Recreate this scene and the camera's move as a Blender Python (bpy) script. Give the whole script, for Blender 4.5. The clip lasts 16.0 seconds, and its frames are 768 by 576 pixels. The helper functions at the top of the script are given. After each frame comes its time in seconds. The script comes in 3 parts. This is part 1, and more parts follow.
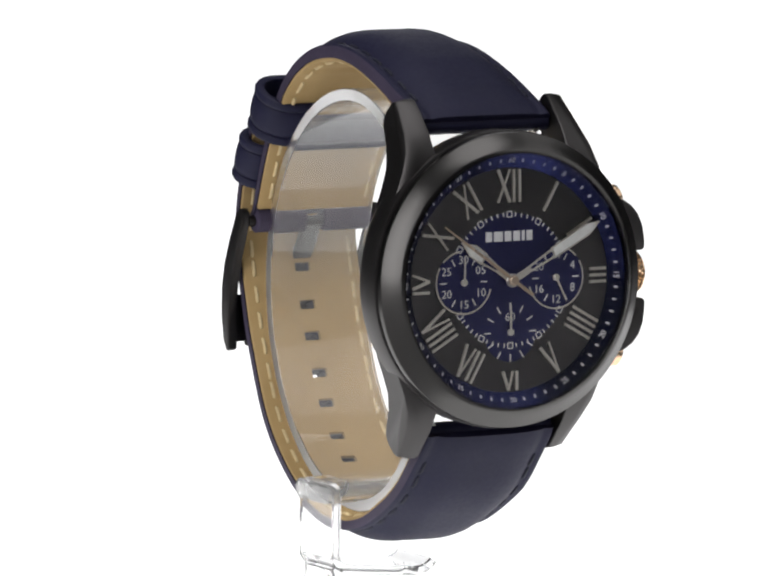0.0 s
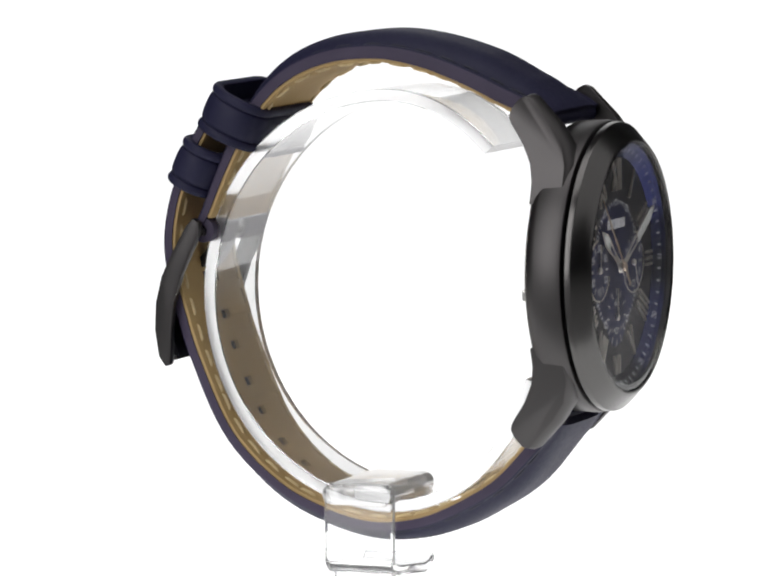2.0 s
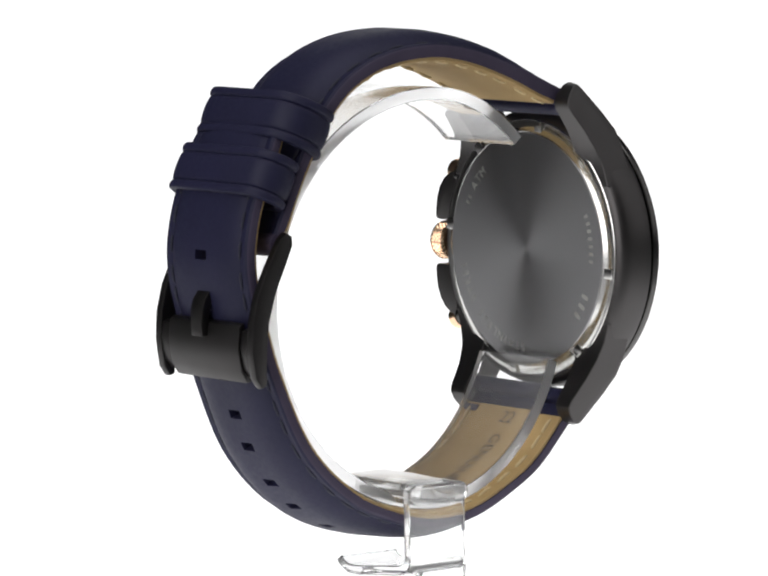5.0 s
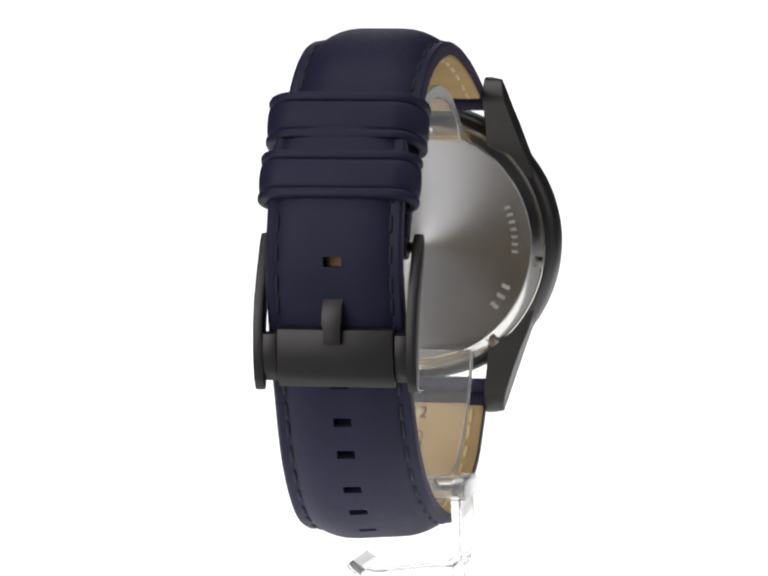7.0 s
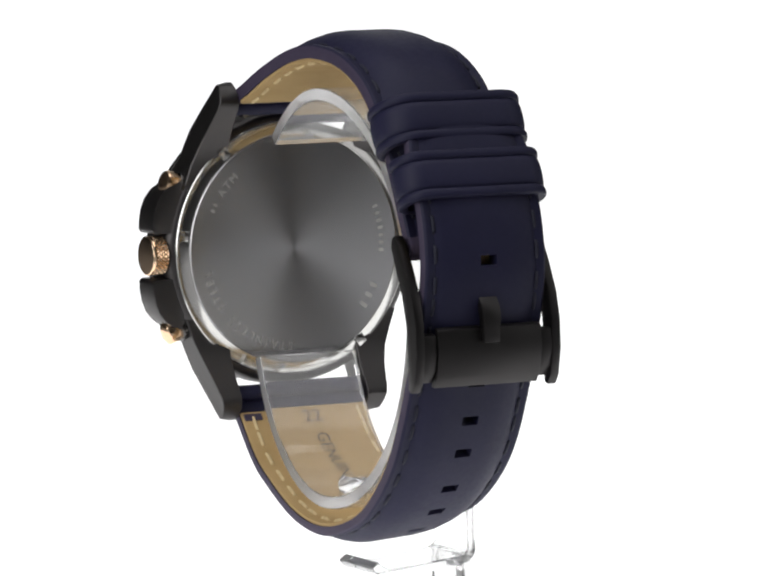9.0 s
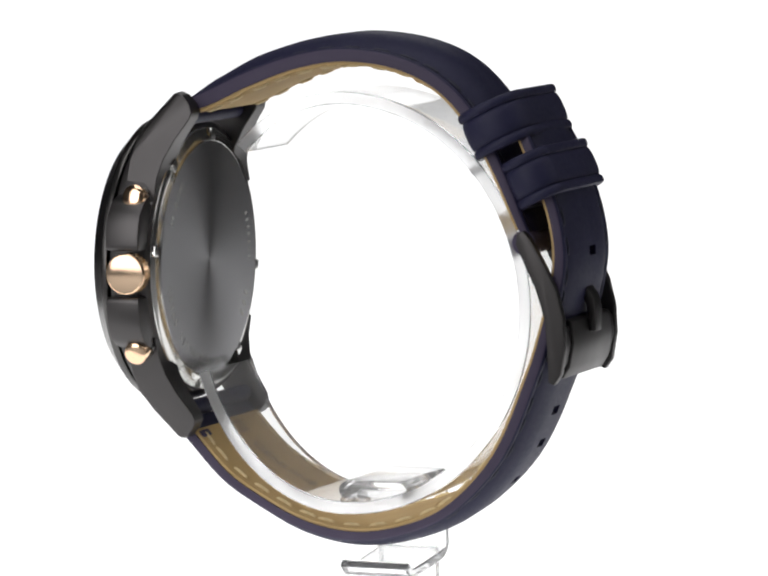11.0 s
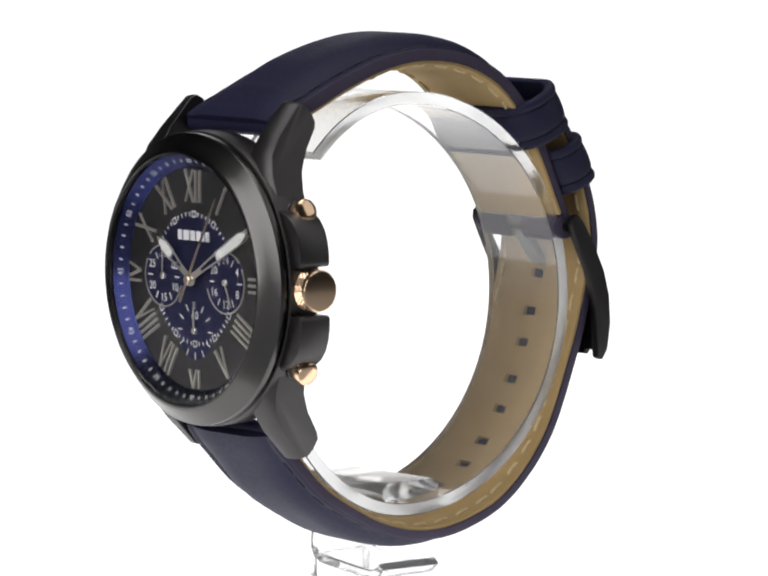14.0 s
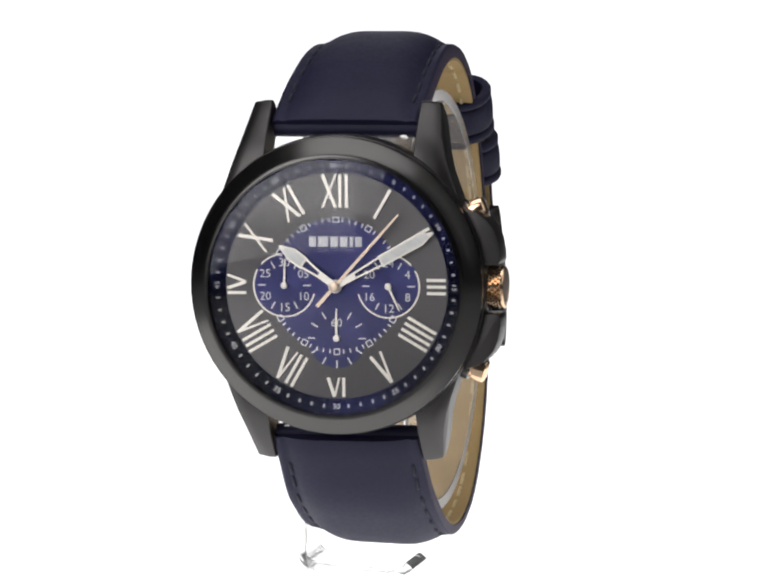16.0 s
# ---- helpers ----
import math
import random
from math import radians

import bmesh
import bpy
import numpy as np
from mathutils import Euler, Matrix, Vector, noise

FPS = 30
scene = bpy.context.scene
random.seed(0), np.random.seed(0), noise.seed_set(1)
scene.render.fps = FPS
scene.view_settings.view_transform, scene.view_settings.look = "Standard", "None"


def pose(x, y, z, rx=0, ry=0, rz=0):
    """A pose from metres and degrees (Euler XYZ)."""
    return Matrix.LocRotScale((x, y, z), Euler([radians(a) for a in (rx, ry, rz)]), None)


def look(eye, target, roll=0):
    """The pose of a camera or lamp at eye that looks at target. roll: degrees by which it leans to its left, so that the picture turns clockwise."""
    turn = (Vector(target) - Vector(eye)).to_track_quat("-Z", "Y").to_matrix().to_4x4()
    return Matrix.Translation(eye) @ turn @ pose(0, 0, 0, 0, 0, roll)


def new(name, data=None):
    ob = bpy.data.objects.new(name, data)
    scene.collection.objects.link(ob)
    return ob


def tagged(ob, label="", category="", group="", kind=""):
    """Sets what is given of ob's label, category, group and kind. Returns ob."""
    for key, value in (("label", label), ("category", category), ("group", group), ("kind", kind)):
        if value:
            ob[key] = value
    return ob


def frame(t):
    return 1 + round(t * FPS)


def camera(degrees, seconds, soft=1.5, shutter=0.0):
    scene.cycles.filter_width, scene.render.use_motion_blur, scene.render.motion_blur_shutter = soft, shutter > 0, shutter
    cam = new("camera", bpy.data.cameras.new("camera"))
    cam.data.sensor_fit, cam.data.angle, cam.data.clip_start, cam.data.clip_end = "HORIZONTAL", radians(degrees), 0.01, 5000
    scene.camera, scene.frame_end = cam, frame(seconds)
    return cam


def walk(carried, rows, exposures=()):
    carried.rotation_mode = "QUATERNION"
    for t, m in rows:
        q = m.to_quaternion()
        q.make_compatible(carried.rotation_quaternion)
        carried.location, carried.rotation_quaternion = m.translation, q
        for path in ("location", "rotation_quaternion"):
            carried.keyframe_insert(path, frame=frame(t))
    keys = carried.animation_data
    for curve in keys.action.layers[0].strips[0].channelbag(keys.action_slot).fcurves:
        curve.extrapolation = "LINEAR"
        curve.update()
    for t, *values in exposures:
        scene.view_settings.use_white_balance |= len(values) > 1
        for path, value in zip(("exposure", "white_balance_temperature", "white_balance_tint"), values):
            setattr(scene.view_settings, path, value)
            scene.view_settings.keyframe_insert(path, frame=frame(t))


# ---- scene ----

M = 0.001                      # the watch is laid out in millimetres
Z_DIAL = 0.0502                # height of the watch's layout origin over the table
CX, CZ = 0.75, 1.1             # middle of the case
XB = 1.0                       # middle of the strap at the clasp, a little askew

# ---- camera ----
cam = camera(8.5, 16.0, soft=2.4)
eye = Vector((-0.0001, -0.776, Z_DIAL + 0.07364))
pitch, ROLL = radians(5.645), -0.45
cam_pose = look(eye, eye + Vector((0, math.cos(pitch), -math.sin(pitch))), ROLL)
walk(cam, [(0.0, cam_pose), (16.0, cam_pose)])

# the table turns evenly; its slight play sideways and up, in millimetres
TURN_START, TURN_RATE = 28.3, 20.0
PLAY = [(0.0, 0.18, 0.0), (1.0, 0.18, 0.05), (2.0, 0.25, 0.05), (3.0, 0.2, 0.0), (4.0, 0.1, 0.0), (6.5, -0.1, 0.0), (7.0, 0.2, -0.05), (7.5, 0.42, -0.1),
        (8.0, 0.33, -0.12), (8.5, 0.18, -0.15), (9.0, 0.12, -0.18), (9.5, 0.03, -0.2), (12.0, 0.0, -0.4), (12.5, 0.1, -0.4), (13.0, 0.25, -0.4),
        (14.0, 0.32, -0.35), (15.0, 0.22, -0.3), (15.5, 0.0, -0.25), (16.0, -0.3, -0.25)]

# ---- world and lights ----
world = bpy.data.worlds.new("studio_air")
scene.world = world
world.use_nodes = True
world.node_tree.nodes["Background"].inputs[0].default_value = (0.9, 0.95, 1.0, 1)
world.node_tree.nodes["Background"].inputs[1].default_value = 0.05


def softbox(name, azimuth, elevation, distance, wide, high, power):
    """A square studio softbox, aimed at the watch; azimuth in degrees to the right of the camera."""
    lamp = bpy.data.lights.new(name, "AREA")
    lamp.shape, lamp.size, lamp.size_y, lamp.energy, lamp.color = "RECTANGLE", wide, high, power, (1.0, 0.98, 0.985)
    a, e = radians(azimuth), radians(elevation)
    at = Vector((math.sin(a) * math.cos(e), -math.cos(a) * math.cos(e), math.sin(e))) * distance + Vector((0, 0, Z_DIAL))
    new(name, lamp).matrix_world = look(at, (0, 0, Z_DIAL))


softbox("softbox_key", -38, 23, 0.5, 0.32, 0.5, 1.6)
softbox("softbox_side", 85, 32, 0.5, 0.42, 0.46, 0.42)
softbox("softbox_top", 0, 85, 0.5, 0.5, 0.36, 1.15)


# ---- materials ----
def material(name):
    m = bpy.data.materials.new(name)
    m.use_nodes = True
    nt = m.node_tree
    return m, nt, nt.nodes["Principled BSDF"]


def setp(p, **k):
    for key, v in k.items():
        p.inputs[key.replace("_", " ")].default_value = v


def nodes_noise(nt, scale, detail=3.0, stretch=None):
    co = nt.nodes.new("ShaderNodeTexCoord")
    n = nt.nodes.new("ShaderNodeTexNoise")
    n.inputs["Scale"].default_value, n.inputs["Detail"].default_value = scale, detail
    if stretch:
        mp = nt.nodes.new("ShaderNodeMapping")
        mp.inputs["Scale"].default_value = stretch
        nt.links.new(co.outputs["Object"], mp.inputs[0])
        nt.links.new(mp.outputs[0], n.inputs["Vector"])
    else:
        nt.links.new(co.outputs["Object"], n.inputs["Vector"])
    return n


def vary(nt, p, noise_node, a, b, socket="Base Color", lo=0.35, hi=0.65):
    r = nt.nodes.new("ShaderNodeValToRGB")
    r.color_ramp.elements[0].position, r.color_ramp.elements[1].position = lo, hi
    r.color_ramp.elements[0].color, r.color_ramp.elements[1].color = a, b
    nt.links.new(noise_node.outputs["Fac"], r.inputs[0])
    nt.links.new(r.outputs[0], p.inputs[socket])


def bump(nt, p, noise_node, strength, distance):
    b = nt.nodes.new("ShaderNodeBump")
    b.inputs["Strength"].default_value, b.inputs["Distance"].default_value = strength, distance
    nt.links.new(noise_node.outputs["Fac"], b.inputs["Height"])
    nt.links.new(b.outputs[0], p.inputs["Normal"])


def leather(name, a, b, rough, grain, depth):
    m, nt, p = material(name)
    setp(p, Specular_IOR_Level=0.24)
    vary(nt, p, nodes_noise(nt, 140, 5), a, b, "Base Color", 0.2, 0.8)
    vary(nt, p, nodes_noise(nt, 1400, 3), (rough - 0.03,) * 3 + (1,), (rough + 0.04,) * 3 + (1,), "Roughness")
    bump(nt, p, nodes_noise(nt, grain, 4), 0.25, depth)
    return m


def metal(name, colour, rough, spread=0.05, aniso=0.0, stretch=None, radial=False):
    m, nt, p = material(name)
    setp(p, Metallic=1.0, Anisotropic=aniso)
    a = tuple(c * 0.96 for c in colour) + (1,)
    b = tuple(min(1, c * 1.04) for c in colour) + (1,)
    vary(nt, p, nodes_noise(nt, 60, 2, stretch), a, b)
    vary(nt, p, nodes_noise(nt, 200, 3, stretch), (max(0.02, rough - spread),) * 3 + (1,), (rough + spread,) * 3 + (1,), "Roughness")
    if radial:
        t = nt.nodes.new("ShaderNodeTangent")
        t.direction_type, t.axis = "RADIAL", "Y"
        nt.links.new(t.outputs[0], p.inputs["Tangent"])
    return m


def plain(name, colour, rough, metallic=0.0):
    m, nt, p = material(name)
    setp(p, Metallic=metallic)
    n = nodes_noise(nt, 800, 2)
    vary(nt, p, n, tuple(c * 0.92 for c in colour) + (1,), tuple(min(1, c * 1.06) for c in colour) + (1,))
    setp(p, Roughness=rough)
    return m


def clear(name, ior, tint, rough=0.0):
    m, nt, p = material(name)
    setp(p, Base_Color=tint + (1,), Roughness=rough, IOR=ior, Transmission_Weight=1.0)
    return m


NAVY = leather("navy_leather", (0.0112, 0.0114, 0.033, 1), (0.014, 0.0138, 0.041, 1), 0.57, 4200, 0.00005)
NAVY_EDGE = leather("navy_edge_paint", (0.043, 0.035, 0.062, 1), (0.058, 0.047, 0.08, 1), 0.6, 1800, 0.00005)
TAN = leather("tan_lining", (0.38, 0.26, 0.11, 1), (0.47, 0.335, 0.16, 1), 0.75, 1500, 0.00008)
THREAD = plain("navy_thread", (0.008, 0.009, 0.024), 0.7)
CREAM = plain("cream_thread", (0.62, 0.5, 0.28), 0.8)
BLACK = metal("black_plated_steel", (0.092, 0.09, 0.088), 0.24, 0.01)
BLACK_SATIN = metal("black_satin_steel", (0.076, 0.073, 0.073), 0.42, 0.02)
BUCKLE = metal("black_buckle_steel", (0.05, 0.048, 0.048), 0.42, 0.02)
GOLD = metal("rose_gold", (0.86, 0.62, 0.41), 0.16, 0.04)
GOLD_CAP = metal("polished_rose_gold", (0.74, 0.55, 0.38), 0.1, 0.02)
STEEL = metal("polished_steel", (0.62, 0.62, 0.6), 0.16, 0.05)
BACK = metal("sunray_steel", (0.42, 0.42, 0.428), 0.26, 0.0, 0.9, None, True)
DIAL = metal("anthracite_dial", (0.104, 0.1, 0.103), 0.42, 0.0, 0.5, None, True)
BLUE = metal("blue_dial", (0.054, 0.056, 0.15), 0.4, 0.0, 0.4, None, True)
FLANGE = metal("blue_flange", (0.019, 0.023, 0.082), 0.2, 0.01)
SILVER = metal("champagne_metal", (0.9, 0.86, 0.79), 0.38, 0.04)
ROSE_HAND = metal("pale_rose_gold", (0.85, 0.69, 0.54), 0.3, 0.04)
LUME = plain("white_lume", (0.72, 0.73, 0.71), 0.5)
PRINT = plain("white_print", (0.75, 0.75, 0.78), 0.6)
ENGRAVE = plain("pale_engraving", (0.46, 0.46, 0.44), 0.5, 0.9)
STAMP = plain("grey_stamp", (0.07, 0.055, 0.04), 0.8)


def thin_glass(name, f0):
    """Thin clear glass: straight through, with gloss that grows at a slant."""
    m, nt, p = material(name)
    nt.nodes.remove(p)
    mix, face = nt.nodes.new("ShaderNodeMixShader"), nt.nodes.new("ShaderNodeLayerWeight")
    see, gloss = nt.nodes.new("ShaderNodeBsdfTransparent"), nt.nodes.new("ShaderNodeBsdfGlossy")
    face.inputs["Blend"].default_value, gloss.inputs["Roughness"].default_value = 0.5, 0.01
    power, share = nt.nodes.new("ShaderNodeMath"), nt.nodes.new("ShaderNodeMath")
    power.operation, share.operation = "POWER", "MULTIPLY_ADD"
    power.inputs[1].default_value, share.inputs[1].default_value, share.inputs[2].default_value = 5.0, 1.0 - f0, f0
    nt.links.new(face.outputs["Facing"], power.inputs[0])
    nt.links.new(power.outputs[0], share.inputs[0])
    nt.links.new(share.outputs[0], mix.inputs[0])
    nt.links.new(see.outputs[0], mix.inputs[1])
    nt.links.new(gloss.outputs[0], mix.inputs[2])
    nt.links.new(mix.outputs[0], nt.nodes["Material Output"].inputs["Surface"])
    return m


CRYSTAL = thin_glass("coated_crystal", 0.02)
ACRYLIC = clear("clear_acrylic", 1.49, (0.985, 0.99, 0.99))
ACRYLIC.node_tree.nodes["Principled BSDF"].inputs["Transmission Weight"].default_value = 0.94   # faint diffuse white veil, in place of light reflected off the acrylic
SAWN = clear("sawn_acrylic_edge", 1.49, (0.99, 0.995, 1.0), 0.35)
SAWN.node_tree.nodes["Principled BSDF"].inputs["Transmission Weight"].default_value = 0.96


# ---- mesh helpers (all in millimetres) ----
def part(name, bm, mat, parent, label="", smooth=True):
    """Links a bmesh as one mesh object under a thing or a part."""
    bmesh.ops.recalc_face_normals(bm, faces=bm.faces)
    me = bpy.data.meshes.new(name)
    bm.to_mesh(me)
    bm.free()
    me.transform(Matrix.Scale(M, 4))
    me.materials.append(mat)
    if smooth:
        me.polygons.foreach_set("use_smooth", [True] * len(me.polygons))
        me.set_sharp_from_angle(angle=radians(32))
    ob = new(name, me)
    ob.parent = parent
    return tagged(ob, label)


def lathe(profile, n=128, cx=CX, cz=CZ, closed=True):
    """Turns (radius, y) points about the dial's axis."""
    bm = bmesh.new()
    rings = []
    for r, y in profile:
        if r < 1e-6:
            rings.append([bm.verts.new((cx, y, cz))])
        else:
            rings.append([bm.verts.new((cx + r * math.sin(2 * math.pi * i / n), y, cz + r * math.cos(2 * math.pi * i / n))) for i in range(n)])
    pairs = list(zip(rings, rings[1:])) + ([(rings[-1], rings[0])] if closed else [])
    for a, b in pairs:
        for i in range(n):
            j = (i + 1) % n
            if len(a) == 1 and len(b) == 1:
                break
            if len(a) == 1:
                bm.faces.new((a[0], b[i], b[j]))
            elif len(b) == 1:
                bm.faces.new((a[i], b[0], a[j]))
            else:
                bm.faces.new((a[i], b[i], b[j], a[j]))
    return bm


def loft(sections, caps=True, ring=True, close=False):
    """Joins equal rings of points into one skin."""
    bm = bmesh.new()
    rows = [[bm.verts.new(p) for p in s] for s in sections]
    n = len(rows[0])
    pairs = list(zip(rows, rows[1:])) + ([(rows[-1], rows[0])] if close else [])
    for a, b in pairs:
        for i in range(n if ring else n - 1):
            j = (i + 1) % n
            bm.faces.new((a[i], a[j], b[j], b[i]))
    if caps and not close:
        bm.faces.new(rows[0][::-1])
        bm.faces.new(rows[-1])
    return bm


def bevelled(bm, width, segments=2, angle=30):
    edges = [e for e in bm.edges if len(e.link_faces) == 2 and e.calc_face_angle(0) > radians(angle)]
    bmesh.ops.bevel(bm, geom=edges, offset=width, segments=segments, affect="EDGES", profile=0.6, clamp_overlap=True)
    return bm


def prism(outline, axis, a, b, bevel=0.0):
    """A flat outline pushed along an axis from a to b. The outline gives the other two coordinates in order."""
    def at(p, v):
        q = list(p)
        q.insert(axis, v)
        return q
    bm = loft([[at(p, a) for p in outline], [at(p, b) for p in outline]])
    bmesh.ops.recalc_face_normals(bm, faces=bm.faces)
    return bevelled(bm, bevel) if bevel else bm


def merge(target, bm, m=Matrix()):
    tmp = bpy.data.meshes.new("tmp")
    bm.to_mesh(tmp)
    bm.free()
    tmp.transform(m)
    target.from_mesh(tmp)
    bpy.data.meshes.remove(tmp)
    return target


def smooth_path(points, n):
    """An even, smooth curve through points (Catmull-Rom), with n samples."""
    pts = [np.array(p, float) for p in points]
    pts = [2 * pts[0] - pts[1]] + pts + [2 * pts[-1] - pts[-2]]
    dense = []
    for a, b, c, d in zip(pts, pts[1:], pts[2:], pts[3:]):
        for k in range(24):
            t = k / 24
            dense.append(0.5 * (2 * b + (c - a) * t + (2 * a - 5 * b + 4 * c - d) * t * t + (3 * b - a - 3 * c + d) * t ** 3))
    dense.append(pts[-2])
    dense = np.array(dense)
    s = np.concatenate([[0], np.cumsum(np.linalg.norm(np.diff(dense, axis=0), axis=1))])
    u = np.linspace(0, s[-1], n)
    return np.stack([np.interp(u, s, dense[:, k]) for k in range(dense.shape[1])], 1), s[-1]


def tube(points, radius, n=10):
    """A round bar along 3D points."""
    pts = [Vector(p) for p in points]
    secs = []
    for i, p in enumerate(pts):
        d = (pts[min(i + 1, len(pts) - 1)] - pts[max(i - 1, 0)]).normalized()
        u = d.orthogonal().normalized() if abs(d.x) > 0.9 else d.cross(Vector((1, 0, 0))).normalized()
        v = d.cross(u)
        secs.append([p + (u * math.cos(2 * math.pi * k / n) + v * math.sin(2 * math.pi * k / n)) * radius for k in range(n)])
    return loft(secs)


def box(x0, x1, y0, y1, z0, z1, bevel=0.0):
    return prism([(x0, z0), (x1, z0), (x1, z1), (x0, z1)], 1, y0, y1, bevel)


# ---- the studio ----
def studio():
    # white sweep, glowing itself in place of lighting: flat under the stand, then curving up behind
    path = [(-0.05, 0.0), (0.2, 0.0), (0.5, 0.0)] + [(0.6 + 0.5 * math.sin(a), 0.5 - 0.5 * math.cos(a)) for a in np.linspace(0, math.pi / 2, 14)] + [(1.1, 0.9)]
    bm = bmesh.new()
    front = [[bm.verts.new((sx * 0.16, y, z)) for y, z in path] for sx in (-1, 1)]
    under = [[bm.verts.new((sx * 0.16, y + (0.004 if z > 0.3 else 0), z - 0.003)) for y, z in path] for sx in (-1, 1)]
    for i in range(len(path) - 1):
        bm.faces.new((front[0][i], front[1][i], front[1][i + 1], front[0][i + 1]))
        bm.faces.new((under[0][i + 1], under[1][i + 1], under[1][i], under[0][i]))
    # emission stands in for the light that burns the sheet white
    m, nt, p = material("glowing_white_sheet")
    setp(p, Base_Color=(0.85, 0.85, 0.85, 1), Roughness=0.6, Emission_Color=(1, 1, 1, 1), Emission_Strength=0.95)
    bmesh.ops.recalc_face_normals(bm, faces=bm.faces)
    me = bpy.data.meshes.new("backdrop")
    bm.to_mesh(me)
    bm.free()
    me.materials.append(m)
    tagged(new("backdrop", me), "seamless white photo sweep under the stand, self-glowing in place of lighting", "backdrop", kind="structure")

    m, nt, p = material("grey_studio_paint")
    vary(nt, p, nodes_noise(nt, 3, 4), (0.7, 0.7, 0.71, 1), (0.75, 0.75, 0.76, 1))
    setp(p, Roughness=0.9)
    w, d0, d1, hh, t = 2.6, -2.4, 3.2, 2.9, 0.1

    grey, nt, p = material("grey_studio_floor")
    vary(nt, p, nodes_noise(nt, 5, 4), (0.46, 0.46, 0.465, 1), (0.52, 0.52, 0.525, 1))
    setp(p, Roughness=0.85)

    def slab(name, x0, x1, y0, y1, z0, z1, label, mat=m):
        b = bmesh.new()
        bmesh.ops.create_cube(b, size=1, matrix=Matrix.LocRotScale(((x0 + x1) / 2, (y0 + y1) / 2, (z0 + z1) / 2), None, (x1 - x0, y1 - y0, z1 - z0)))
        me = bpy.data.meshes.new(name)
        b.to_mesh(me)
        b.free()
        me.materials.append(mat)
        tagged(new(name, me), label, name.split("_")[0], kind="structure")

    slab("floor", -w, w, d0, d1, -0.12, -0.006, "grey matte studio floor under the white sweep", grey)
    slab("wall_west", -w - t, -w, d0, d1, -0.12, hh, "pale grey matte studio wall")
    slab("wall_east", w, w + t, d0, d1, -0.12, hh, "pale grey matte studio wall")
    slab("wall_south", -w - t, w + t, d0 - t, d0, -0.12, hh, "pale grey matte studio wall")
    slab("wall_north", -w - t, w + t, d1, d1 + t, -0.12, hh, "pale grey matte studio wall")
    slab("ceiling", -w - t, w + t, d0 - t, d1 + t, hh, hh + t, "pale grey matte studio ceiling")


studio()

# ---- the watch ----
watch = tagged(new("wristwatch"), "navy leather chronograph wristwatch with black case held on a clear stand", "wristwatch")
watch.location = (0, 0, Z_DIAL)
stand = tagged(new("watch_stand"), "clear bent acrylic watch stand with a C-shaped cuff", "watch stand")
stand.location = (0, 0, Z_DIAL)

Y_DIAL = -36.4


def lug(side, up):
    """One lug: a straight sloping front with a broad outer facet, a square-cut tip and a hollow underside."""
    outline = [(-35.1, 10.5), (-35.0, 16.0), (-34.3, 18.8), (-32.4, 21.8), (-28.6, 25.9), (-27.6, 26.25), (-26.5, 25.7), (-25.4, 24.4), (-24.9, 23.2), (-25.2, 22.2), (-27.4, 19.0), (-28.8, 16.2), (-29.4, 13.5), (-29.4, 10.5)]
    wide = lambda z: np.interp(z, (10.5, 12, 14, 17, 19.2, 21, 23, 26.2), (18.3, 18.0, 17.0, 15.9, 15.25, 14.8, 14.4, 13.8))
    secs = [[(CX + side * 11.0, y, CZ + up * z) for y, z in outline], [(CX + side * (wide(z) - 1.7), y, CZ + up * z) for y, z in outline]]
    outer = []
    for k, (y, z) in enumerate(outline):
        dy, dz = (0.75, -0.35 * (z > 20)) if k < 5 else (0.05, -0.35 * (k == 5))
        outer.append((CX + side * wide(z), y + dy, CZ + up * (z + dz)))
    bm = loft(secs + [outer])
    bmesh.ops.recalc_face_normals(bm, faces=bm.faces)
    return bevelled(bm, 0.12, 1, 30)


